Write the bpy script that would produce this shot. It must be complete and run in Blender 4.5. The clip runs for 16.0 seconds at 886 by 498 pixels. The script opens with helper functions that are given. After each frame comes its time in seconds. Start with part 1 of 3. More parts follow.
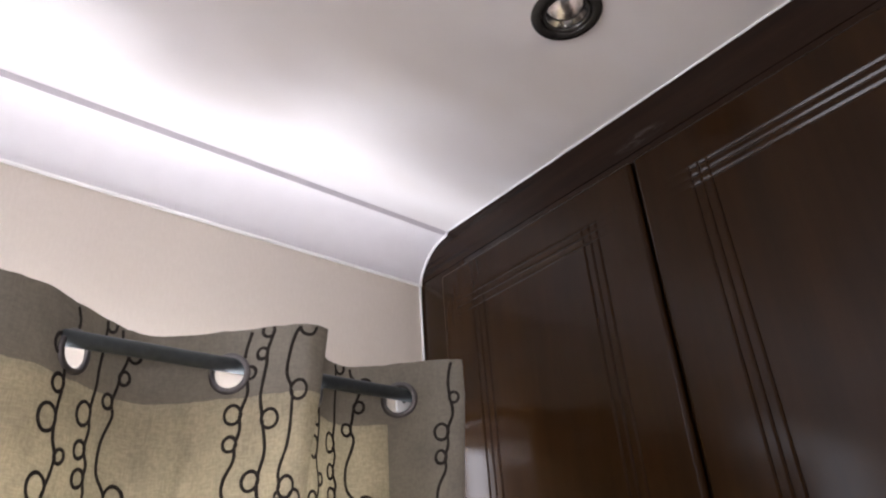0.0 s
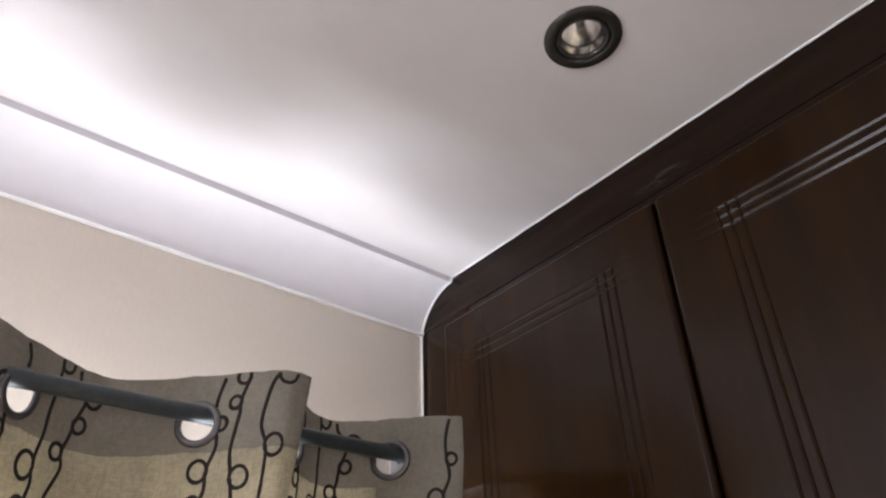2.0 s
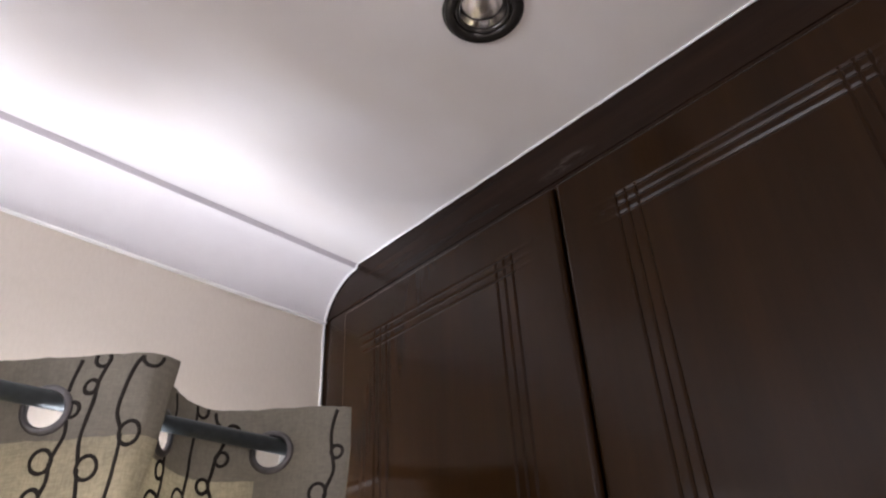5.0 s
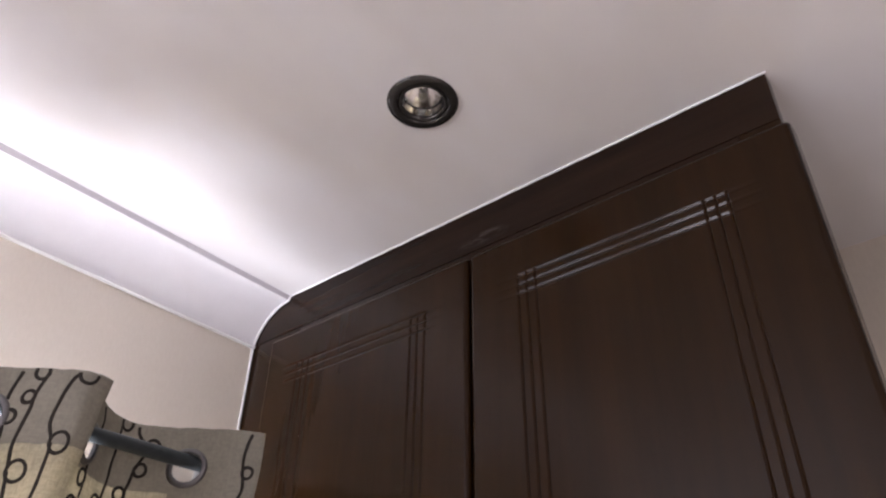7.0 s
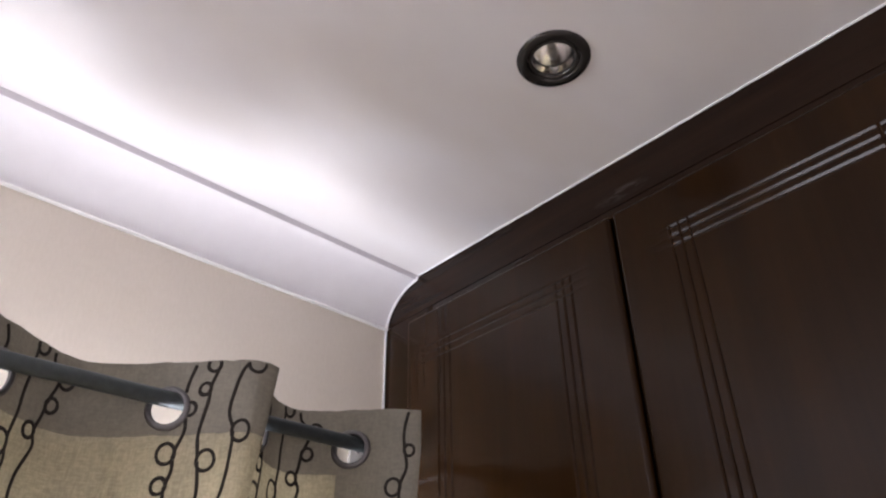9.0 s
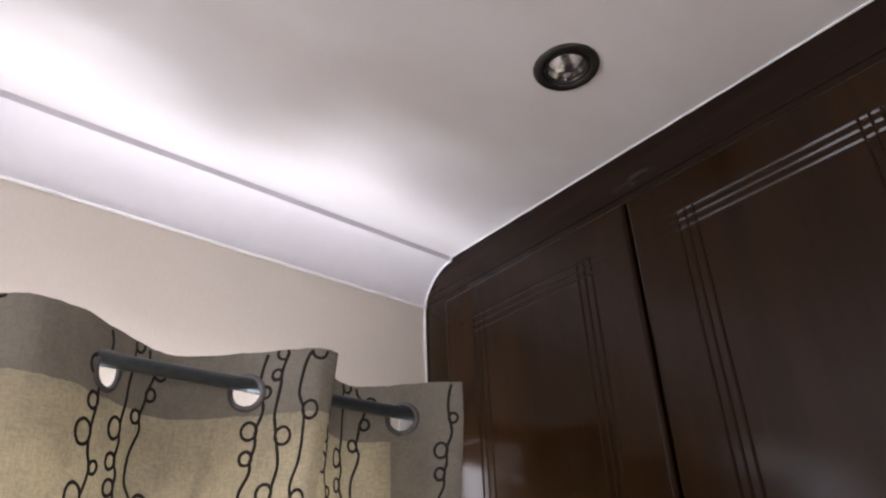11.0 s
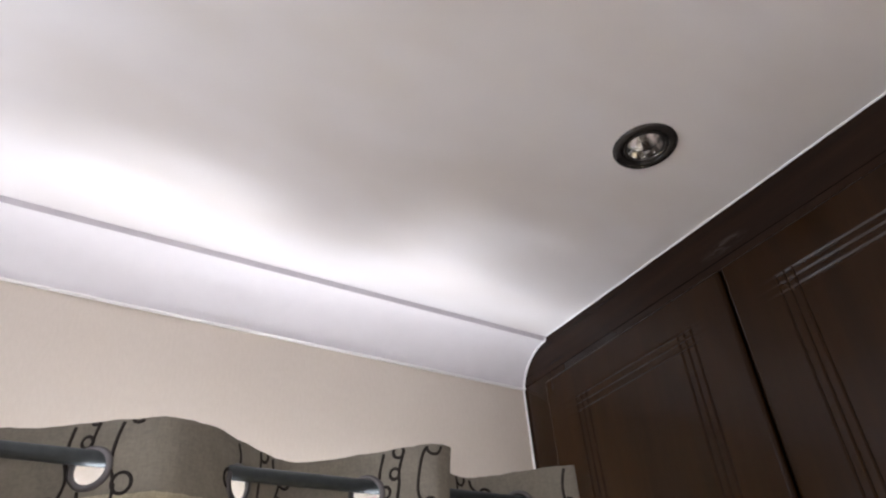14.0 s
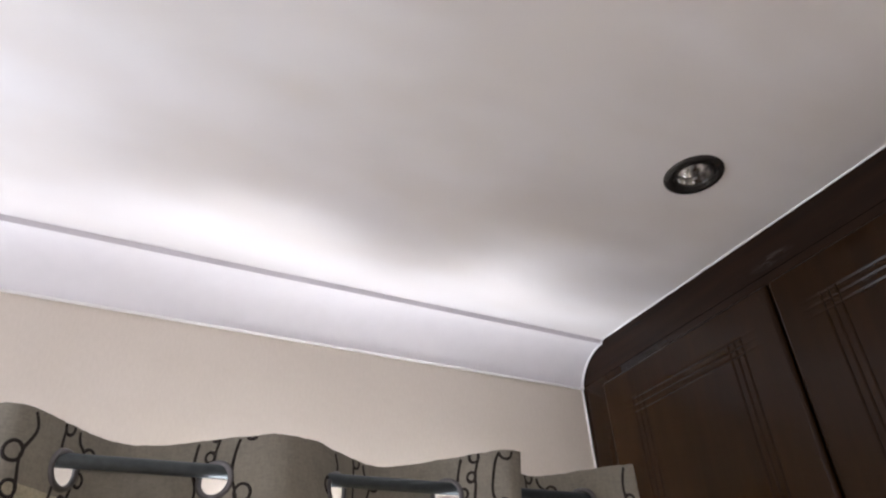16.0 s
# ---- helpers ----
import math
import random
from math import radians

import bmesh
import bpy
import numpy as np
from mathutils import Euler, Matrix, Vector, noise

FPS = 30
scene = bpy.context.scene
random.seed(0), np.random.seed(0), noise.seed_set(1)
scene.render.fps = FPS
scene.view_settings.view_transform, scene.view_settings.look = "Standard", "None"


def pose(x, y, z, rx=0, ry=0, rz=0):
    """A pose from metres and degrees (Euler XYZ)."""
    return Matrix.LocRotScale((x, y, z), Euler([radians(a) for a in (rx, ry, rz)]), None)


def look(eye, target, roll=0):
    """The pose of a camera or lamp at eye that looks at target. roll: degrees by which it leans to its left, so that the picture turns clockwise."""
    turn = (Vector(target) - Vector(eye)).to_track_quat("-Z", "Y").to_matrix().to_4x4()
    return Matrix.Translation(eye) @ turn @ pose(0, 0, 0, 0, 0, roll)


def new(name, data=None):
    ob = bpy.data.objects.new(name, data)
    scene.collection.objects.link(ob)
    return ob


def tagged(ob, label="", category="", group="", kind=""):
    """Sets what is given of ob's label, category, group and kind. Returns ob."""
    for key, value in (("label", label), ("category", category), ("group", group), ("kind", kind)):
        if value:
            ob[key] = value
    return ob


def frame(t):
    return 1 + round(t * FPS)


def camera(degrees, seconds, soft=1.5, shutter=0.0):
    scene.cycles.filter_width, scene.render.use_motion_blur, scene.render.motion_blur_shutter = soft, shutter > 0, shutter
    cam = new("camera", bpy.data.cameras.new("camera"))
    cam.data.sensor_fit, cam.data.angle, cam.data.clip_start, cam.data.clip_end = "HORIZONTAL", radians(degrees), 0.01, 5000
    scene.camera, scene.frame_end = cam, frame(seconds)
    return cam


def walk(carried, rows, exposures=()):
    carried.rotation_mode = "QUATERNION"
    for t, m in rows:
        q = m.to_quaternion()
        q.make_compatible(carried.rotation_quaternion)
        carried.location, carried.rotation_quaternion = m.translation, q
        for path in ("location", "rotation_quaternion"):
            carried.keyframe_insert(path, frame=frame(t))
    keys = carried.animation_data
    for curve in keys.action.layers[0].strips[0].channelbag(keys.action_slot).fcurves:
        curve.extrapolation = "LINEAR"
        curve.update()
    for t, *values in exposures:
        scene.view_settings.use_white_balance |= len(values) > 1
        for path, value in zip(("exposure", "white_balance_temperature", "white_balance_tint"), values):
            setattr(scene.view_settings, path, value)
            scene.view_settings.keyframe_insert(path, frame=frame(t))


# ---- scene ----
cam = camera(63.0, 16.0, soft=2.2)
PATH = [
    (0, (-0.733, -0.897, 1.349), (0.422, 0.408, 2.331), -4.2),
    (0.5, (-0.727, -0.911, 1.358), (0.438, 0.371, 2.358), -6.0),
    (1, (-0.733, -0.916, 1.36), (0.405, 0.342, 2.419), -4.4),
    (1.5, (-0.729, -0.897, 1.369), (0.332, 0.374, 2.49), -3.4),
    (2, (-0.666, -0.847, 1.377), (0.408, 0.419, 2.492), -2.0),
    (2.5, (-0.623, -0.836, 1.383), (0.459, 0.417, 2.506), -3.1),
    (3, (-0.603, -0.837, 1.384), (0.53, 0.372, 2.504), -3.0),
    (3.5, (-0.604, -0.828, 1.384), (0.574, 0.346, 2.495), -3.8),
    (4, (-0.618, -0.822, 1.381), (0.555, 0.358, 2.491), -4.4),
    (4.5, (-0.618, -0.826, 1.382), (0.536, 0.37, 2.494), -4.3),
    (5, (-0.59, -0.85, 1.384), (0.601, 0.316, 2.49), -3.2),
    (5.2, (-0.59, -0.874, 1.387), (0.647, 0.237, 2.499), -3.4),
    (7.3, (-0.675, -0.954, 1.363), (0.597, 0.091, 2.499), 1.0),
    (7.5, (-0.685, -0.94, 1.358), (0.593, 0.105, 2.487), 1.0),
    (8, (-0.685, -0.938, 1.356), (0.596, 0.126, 2.463), 0.7),
    (8.5, (-0.711, -0.922, 1.36), (0.528, 0.195, 2.463), 0.3),
    (9, (-0.695, -0.877, 1.365), (0.458, 0.337, 2.459), -0.9),
    (9.2, (-0.677, -0.874, 1.361), (0.463, 0.355, 2.452), -0.2),
    (11.3, (-0.787, -0.964, 1.347), (0.351, 0.351, 2.337), -2.6),
    (11.5, (-0.78, -0.952, 1.355), (0.34, 0.366, 2.358), -1.7),
    (12, (-0.78, -0.935, 1.357), (0.265, 0.413, 2.401), -3.3),
    (12.5, (-0.798, -0.923, 1.363), (0.152, 0.456, 2.458), -4.9),
    (13, (-0.823, -0.932, 1.364), (0.126, 0.421, 2.49), -5.4),
    (13.5, (-0.833, -0.958, 1.362), (0.145, 0.364, 2.501), -5.8),
    (14, (-0.829, -0.97, 1.357), (0.095, 0.365, 2.525), -4.8),
    (14.5, (-0.803, -0.969, 1.351), (0.045, 0.424, 2.509), -2.8),
    (15, (-0.836, -0.996, 1.346), (-0.063, 0.443, 2.5), -4.1),
    (15.5, (-0.898, -1.053, 1.352), (-0.131, 0.409, 2.481), -4.4),
    (16, (-0.917, -1.061, 1.362), (-0.086, 0.373, 2.481), -3.9),
]
EXPOSURES = [(t, stops, 6400, tint) for t, stops, tint in ((0.0, -0.14, 19), (1.0, -0.20, 18), (2.0, -0.26, 17), (2.5, -0.12, 18), (3.0, 0.00, 19), (3.5, 0.00, 19), (4.5, -0.04, 19), (5.0, -0.20, 19), (7.5, -0.02, 22), (8.0, -0.10, 22), (9.0, -0.26, 20), (11.5, -0.33, 19), (12.0, -0.28, 17), (12.5, -0.32, 17), (13.0, -0.28, 17), (14.5, -0.38, 16), (16.0, -0.41, 16))]
walk(cam, [(t, look(eye, target, roll)) for t, eye, target, roll in PATH], EXPOSURES)

# ---- light ----
world = bpy.data.worlds.new("sky")
scene.world = world
world.use_nodes = True
wn = world.node_tree.nodes
sky = wn.new("ShaderNodeTexSky")
sky.sky_type = "NISHITA"
sky.sun_disc = False
sky.sun_elevation, sky.sun_rotation = radians(40), radians(20)
world.node_tree.links.new(sky.outputs[0], wn["Background"].inputs[0])
wn["Background"].inputs[1].default_value = 0.05

CEIL = 2.0          # ceiling height
DOOR_X = -0.033     # front of the wardrobe doors
WIN1 = (-0.70, -0.13, 0.95, 1.66)    # x from, to; z from, to
WIN2 = (-1.95, -1.12, 0.95, 1.85)
WIN3 = (-0.66, -0.08, 1.05, 1.72)       # the same along y, in the west wall
FILL_WIN = (-1.90, -0.60, 0.95, 1.50)       # in the south wall, unseen, added for fill light
X0, X1, Y0 = -2.45, 0.42, -2.6          # inner faces of the room


def window_light(name, centre, aim, wide, high, watts, colour, spread):
    """An area lamp set in a window's opening."""
    lamp = bpy.data.lights.new(name, "AREA")
    lamp.shape, lamp.size, lamp.size_y = "RECTANGLE", wide - 0.026, high - 0.026
    lamp.energy, lamp.color, lamp.spread = watts, colour, radians(spread)
    ob = new(name, lamp)
    ob.matrix_world = look(centre, Vector(centre) + Vector(aim))
    return ob


def centre_z(win):
    return (win[2] + win[3]) / 2


# near window split: low lamp shapes the ceiling band, end lamp the door's reflection
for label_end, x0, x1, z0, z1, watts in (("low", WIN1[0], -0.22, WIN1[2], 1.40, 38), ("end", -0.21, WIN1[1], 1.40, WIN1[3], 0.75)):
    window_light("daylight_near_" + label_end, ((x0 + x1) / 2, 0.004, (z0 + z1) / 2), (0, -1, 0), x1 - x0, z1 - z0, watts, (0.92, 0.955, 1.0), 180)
window_light("daylight_far", ((WIN2[0] + WIN2[1]) / 2, 0.034, centre_z(WIN2)), (0, -1, 0), WIN2[1] - WIN2[0], WIN2[3] - WIN2[2], 13, (0.84, 0.92, 1.0), 180)
window_light("daylight_west", (X0 - 0.034, (WIN3[0] + WIN3[1]) / 2, centre_z(WIN3)), (1, 0, 0), WIN3[1] - WIN3[0], WIN3[3] - WIN3[2], 20, (0.93, 0.945, 1.0), 180)
# warm fill lamp added in the south, no window known there
window_light("fill_south", ((FILL_WIN[0] + FILL_WIN[1]) / 2, Y0 - 0.034, centre_z(FILL_WIN)), (0, 1, 0), FILL_WIN[1] - FILL_WIN[0], FILL_WIN[3] - FILL_WIN[2], 12, (1.0, 0.93, 0.90), 180)


# ---- materials ----
def material(name):
    m = bpy.data.materials.new(name)
    m.use_nodes = True
    return m, m.node_tree.nodes, m.node_tree.links, m.node_tree.nodes["Principled BSDF"]


def noise_node(n, l, scale, detail=4.0, rough=0.55, stretch=(1, 1, 1)):
    tc = n.new("ShaderNodeTexCoord")
    mp = n.new("ShaderNodeMapping")
    mp.inputs["Scale"].default_value = stretch
    tx = n.new("ShaderNodeTexNoise")
    tx.inputs["Scale"].default_value = scale
    tx.inputs["Detail"].default_value = detail
    tx.inputs["Roughness"].default_value = rough
    l.new(tc.outputs["Object"], mp.inputs[0])
    l.new(mp.outputs[0], tx.inputs["Vector"])
    return tx


def ramp_node(n, l, source, stops):
    r = n.new("ShaderNodeValToRGB")
    while len(r.color_ramp.elements) < len(stops):
        r.color_ramp.elements.new(0.5)
    for e, (at, c) in zip(r.color_ramp.elements, stops):
        e.position, e.color = at, (*c, 1)
    r.color_ramp.interpolation = "EASE"
    l.new(source, r.inputs[0])
    return r


def mix_node(n, l, a, b, factor, mode="MIX"):
    m = n.new("ShaderNodeMix")
    m.data_type, m.blend_type = "RGBA", mode
    m.inputs[0].default_value = factor
    l.new(a, m.inputs[6])
    l.new(b, m.inputs[7])
    return m.outputs[2]


def bump_node(n, l, height, strength, distance, before=None):
    b = n.new("ShaderNodeBump")
    b.inputs["Strength"].default_value = strength
    b.inputs["Distance"].default_value = distance
    l.new(height, b.inputs["Height"])
    if before:
        l.new(before, b.inputs["Normal"])
    return b.outputs["Normal"]


def plain(name, colour, rough, metal=0.0, grain=60, vary=0.12, bump=0.0):
    """A surface of one colour with fine and broad variation."""
    m, n, l, p = material(name)
    fine = noise_node(n, l, grain)
    broad = noise_node(n, l, grain / 14, 2)
    lo, hi = [c * (1 - vary) for c in colour], [min(1, c * (1 + vary)) for c in colour]
    a = ramp_node(n, l, fine.outputs["Fac"], [(0.3, lo), (0.7, hi)])
    b = ramp_node(n, l, broad.outputs["Fac"], [(0.3, lo), (0.7, hi)])
    l.new(mix_node(n, l, a.outputs[0], b.outputs[0], 0.5), p.inputs["Base Color"])
    r = n.new("ShaderNodeMapRange")
    r.inputs[3].default_value, r.inputs[4].default_value = rough * 0.85, min(1, rough * 1.15)
    l.new(broad.outputs["Fac"], r.inputs[0])
    l.new(r.outputs[0], p.inputs["Roughness"])
    p.inputs["Metallic"].default_value = metal
    if bump:
        l.new(bump_node(n, l, fine.outputs["Fac"], 0.4, bump), p.inputs["Normal"])
    return m


def ceiling_material():
    """Off-white vinyl-faced panel, slightly wavy, with a faint sheen."""
    m, n, l, p = material("ceiling_vinyl")
    broad = noise_node(n, l, 3.0, 2, 0.5, (1, 2.2, 1))
    fine = noise_node(n, l, 320, 3)
    a = ramp_node(n, l, broad.outputs["Fac"], [(0.32, (0.80, 0.772, 0.75)), (0.68, (0.86, 0.848, 0.85))])
    l.new(a.outputs[0], p.inputs["Base Color"])
    p.inputs["Roughness"].default_value = 0.5
    p.inputs["Specular IOR Level"].default_value = 0.35
    first = bump_node(n, l, broad.outputs["Fac"], 0.22, 0.03)
    l.new(bump_node(n, l, fine.outputs["Fac"], 0.25, 0.0004, first), p.inputs["Normal"])
    return m


def wallpaper_material(name, tone):
    """Vinyl wallpaper with a very fine linen emboss."""
    m, n, l, p = material(name)
    fine = noise_node(n, l, 260, 4, 0.6, (1, 1, 0.35))
    across = noise_node(n, l, 260, 4, 0.6, (0.35, 1, 1))
    broad = noise_node(n, l, 4, 3)
    a = ramp_node(n, l, fine.outputs["Fac"], [(0.3, [c * tone for c in (0.605, 0.54, 0.463)]), (0.7, [c * tone for c in (0.674, 0.608, 0.531)])])
    b = ramp_node(n, l, broad.outputs["Fac"], [(0.3, [c * tone for c in (0.605, 0.549, 0.477)]), (0.7, [c * tone for c in (0.656, 0.603, 0.532)])])
    l.new(mix_node(n, l, a.outputs[0], b.outputs[0], 0.6), p.inputs["Base Color"])
    p.inputs["Roughness"].default_value = 0.6
    first = bump_node(n, l, fine.outputs["Fac"], 0.3, 0.0005)
    l.new(bump_node(n, l, across.outputs["Fac"], 0.3, 0.0005, first), p.inputs["Normal"])
    return m


def wood_material(name, stretch, dark, light, rough, relief=0.0012, scuff=None):
    """Dark-stained, lacquered wood; the grain runs along the least stretched axis. scuff: the middle (y, z) of a worn spot."""
    m, n, l, p = material(name)
    grain = noise_node(n, l, 9, 6, 0.62, stretch)
    pores = noise_node(n, l, 60, 3, 0.6, stretch)
    broad = noise_node(n, l, 9, 2, 0.5, [1.6 * c / max(stretch) for c in stretch])
    lines = n.new("ShaderNodeMix")
    lines.data_type = "RGBA"
    lines.inputs[6].default_value, lines.inputs[7].default_value = (*dark, 1), (*light, 1)
    l.new(grain.outputs["Fac"], lines.inputs[0])
    blotch = n.new("ShaderNodeMix")
    blotch.data_type, blotch.blend_type = "RGBA", "MULTIPLY"
    blotch.inputs[0].default_value = 1.0
    shade = n.new("ShaderNodeMix")
    shade.data_type = "RGBA"
    shade.inputs[6].default_value, shade.inputs[7].default_value = (0.74, 0.76, 0.78, 1), (1.26, 1.24, 1.22, 1)
    l.new(broad.outputs["Fac"], shade.inputs[0])
    l.new(lines.outputs[2], blotch.inputs[6])
    l.new(shade.outputs[2], blotch.inputs[7])
    colour = blotch.outputs[2]
    if scuff:
        tc = n.new("ShaderNodeTexCoord")
        mp = n.new("ShaderNodeMapping")
        mp.inputs["Location"].default_value = (0, -scuff[0] / 0.05, -scuff[1] / 0.012)
        mp.inputs["Scale"].default_value = (0, 1 / 0.05, 1 / 0.012)
        far = n.new("ShaderNodeVectorMath")
        far.operation = "LENGTH"
        l.new(tc.outputs["Object"], mp.inputs[0])
        l.new(mp.outputs[0], far.inputs[0])
        near = n.new("ShaderNodeMapRange")
        near.interpolation_type = "SMOOTHSTEP"
        near.inputs[1].default_value, near.inputs[2].default_value = 1.0, 0.0
        l.new(far.outputs["Value"], near.inputs[0])
        wear = noise_node(n, l, 70, 4, 0.6, (1, 0.35, 1.4))
        cut = n.new("ShaderNodeMapRange")
        cut.interpolation_type = "SMOOTHSTEP"
        cut.inputs[1].default_value, cut.inputs[2].default_value = 0.42, 0.66
        l.new(wear.outputs["Fac"], cut.inputs[0])
        both = n.new("ShaderNodeMath")
        both.operation = "MULTIPLY"
        l.new(near.outputs[0], both.inputs[0])
        l.new(cut.outputs[0], both.inputs[1])
        worn = n.new("ShaderNodeMix")
        worn.data_type = "RGBA"
        worn.inputs[7].default_value = (0.115, 0.105, 0.10, 1)
        l.new(both.outputs[0], worn.inputs[0])
        l.new(colour, worn.inputs[6])
        colour = worn.outputs[2]
    l.new(colour, p.inputs["Base Color"])
    r = n.new("ShaderNodeMapRange")
    r.inputs[3].default_value, r.inputs[4].default_value = rough * 0.8, rough * 1.25
    l.new(broad.outputs["Fac"], r.inputs[0])
    l.new(r.outputs[0], p.inputs["Roughness"])
    p.inputs["Specular IOR Level"].default_value = 0.15
    first = bump_node(n, l, grain.outputs["Fac"], 0.04, relief)
    l.new(bump_node(n, l, pores.outputs["Fac"], 0.12, 0.0003, first), p.inputs["Normal"])
    return m


def cloth_material(name, colour, through_share, colour_through):
    """Linen-look cloth, which lets a share of the light through."""
    m, n, l, p = material(name)
    tc = n.new("ShaderNodeTexCoord")
    sep = n.new("ShaderNodeSeparateXYZ")
    l.new(tc.outputs["UV"], sep.inputs[0])
    threads = []
    for axis, stretch in (("X", (1, 0.06, 1)), ("Y", (0.06, 1, 1))):
        mp = n.new("ShaderNodeMapping")
        mp.inputs["Scale"].default_value = stretch
        l.new(tc.outputs["UV"], mp.inputs[0])
        tx = n.new("ShaderNodeTexNoise")
        tx.inputs["Scale"].default_value = 900
        tx.inputs["Detail"].default_value = 5
        l.new(mp.outputs[0], tx.inputs["Vector"])
        threads.append(tx.outputs["Fac"])
    slub = n.new("ShaderNodeTexNoise")
    slub.inputs["Scale"].default_value = 210
    slub.inputs["Detail"].default_value = 3
    l.new(tc.outputs["UV"], slub.inputs["Vector"])
    pair = n.new("ShaderNodeMath")
    pair.operation = "ADD"
    l.new(threads[0], pair.inputs[0])
    l.new(threads[1], pair.inputs[1])
    add = n.new("ShaderNodeMath")
    add.operation = "ADD"
    l.new(pair.outputs[0], add.inputs[0])
    l.new(slub.outputs["Fac"], add.inputs[1])
    half = n.new("ShaderNodeMath")
    half.operation = "MULTIPLY_ADD"
    half.inputs[1].default_value, half.inputs[2].default_value = 0.5, -0.25
    l.new(add.outputs[0], half.inputs[0])
    broad = noise_node(n, l, 34, 5, 0.62, (1, 1, 0.8))
    weave = ramp_node(n, l, half.outputs[0], [(0.34, [c * 0.86 for c in colour]), (0.66, [min(1, c * 1.13) for c in colour])])
    stain = ramp_node(n, l, broad.outputs["Fac"], [(0.3, [c * 0.8 for c in colour]), (0.7, [min(1, c * 1.18) for c in colour])])
    shade = mix_node(n, l, weave.outputs[0], stain.outputs[0], 0.35)
    l.new(shade, p.inputs["Base Color"])
    p.inputs["Roughness"].default_value = 0.9
    p.inputs["Specular IOR Level"].default_value = 0.15
    l.new(bump_node(n, l, half.outputs[0], 0.5, 0.0006), p.inputs["Normal"])
    glow = n.new("ShaderNodeBsdfTranslucent")
    weave_t = ramp_node(n, l, half.outputs[0], [(0.34, [c * 0.68 for c in colour_through]), (0.66, [min(1, c * 1.3) for c in colour_through])])
    stain_t = ramp_node(n, l, broad.outputs["Fac"], [(0.3, [c * 0.78 for c in colour_through]), (0.7, [min(1, c * 1.22) for c in colour_through])])
    l.new(mix_node(n, l, weave_t.outputs[0], stain_t.outputs[0], 0.4), glow.inputs["Color"])
    mixed = n.new("ShaderNodeMixShader")
    mixed.inputs[0].default_value = through_share
    l.new(p.outputs[0], mixed.inputs[1])
    l.new(glow.outputs[0], mixed.inputs[2])
    l.new(mixed.outputs[0], n["Material Output"].inputs[0])
    return m


def glass_material(name, rough=0.0):
    m, n, l, p = material(name)
    p.inputs["Transmission Weight"].default_value = 1.0
    p.inputs["Roughness"].default_value = rough
    p.inputs["IOR"].default_value = 1.45
    p.inputs["Base Color"].default_value = (0.97, 0.98, 0.98, 1)
    return m


CEILING = ceiling_material()
WALL = wallpaper_material("wallpaper", 1.17)
# unseen walls are kept dark so the doors reflect little light
WALL_DARK = wallpaper_material("unseen_wall_dark", 0.3)
COVE = plain("cove_white", (0.90, 0.893, 0.915), 0.45, grain=40, vary=0.02)
LIP = plain("lip_grey", (0.64, 0.615, 0.645), 0.5, grain=60, vary=0.04)
CAULK = plain("white_caulk", (0.94, 0.94, 0.935), 0.25, grain=200, vary=0.03, bump=0.0004)
DOORWOOD = wood_material("door_wood", (5, 5, 0.35), (0.009, 0.0041, 0.0014), (0.028, 0.0122, 0.0038), 0.15)
RAILWOOD = wood_material("rail_wood", (5, 0.35, 5), (0.0020, 0.0011, 0.0008), (0.034, 0.0168, 0.0092), 0.2, 0.004, (-0.488, 1.946))
STILEWOOD = wood_material("stile_wood", (5, 5, 0.35), (0.010, 0.0043, 0.0013), (0.028, 0.0120, 0.0034), 0.17)
CARCASS = plain("carcass_dark", (0.02, 0.014, 0.011), 0.6, grain=30)
LINEN = cloth_material("linen_single", (0.30, 0.272, 0.222), 0.43, (0.66, 0.585, 0.41))
BOUNCE_LINING = cloth_material("bounce_lining", (0.92, 0.915, 0.89), 0.22, (0.8, 0.75, 0.64))
LINEN2 = cloth_material("linen_double", (0.252, 0.234, 0.193), 0.02, (0.48, 0.38, 0.25))
CORD = plain("dark_cord", (0.016, 0.011, 0.007), 0.8, grain=900, vary=0.35, bump=0.0006)
BRONZE = plain("dark_pewter", (0.17, 0.163, 0.163), 0.36, 0.8, grain=120, vary=0.15)
RODMETAL = plain("gunmetal", (0.065, 0.078, 0.082), 0.42, 0.4, grain=90, vary=0.2, bump=0.0002)
TRIMMETAL = plain("dark_nickel", (0.066, 0.062, 0.057), 0.22, 0.6, grain=150, vary=0.15)
REFLECTOR = plain("dish_aluminium", (0.95, 0.945, 0.94), 0.17, 1.0, grain=300, vary=0.06, bump=0.0004)
CHROME = plain("chrome", (0.94, 0.935, 0.93), 0.09, 1.0, grain=80, vary=0.06)
BLACK = plain("black_gap", (0.012, 0.011, 0.011), 0.7)
GLASS = glass_material("clear_glass")
BULBGLASS = glass_material("bulb_glass", 0.3)
WHITEMETAL = plain("white_metal", (0.72, 0.72, 0.71), 0.4, grain=60, vary=0.03)
# the floor is out of view, pale so its bounce lights the ceiling
CARPET = plain("carpet", (0.62, 0.55, 0.51), 0.95, grain=400, vary=0.3, bump=0.004)


# ---- mesh helpers ----
def finish(name, bm, mat, parent=None, label="", smooth=True):
    mesh = bpy.data.meshes.new(name)
    bmesh.ops.recalc_face_normals(bm, faces=bm.faces)
    bm.to_mesh(mesh)
    bm.free()
    mesh.materials.append(mat)
    for f in mesh.polygons:
        f.use_smooth = smooth
    ob = new(name, mesh)
    ob.parent = parent
    return tagged(ob, label) if label else ob


def part(name, bm, mat, parent, label="", smooth=True):
    return finish(name, bm, mat, parent, label, smooth)


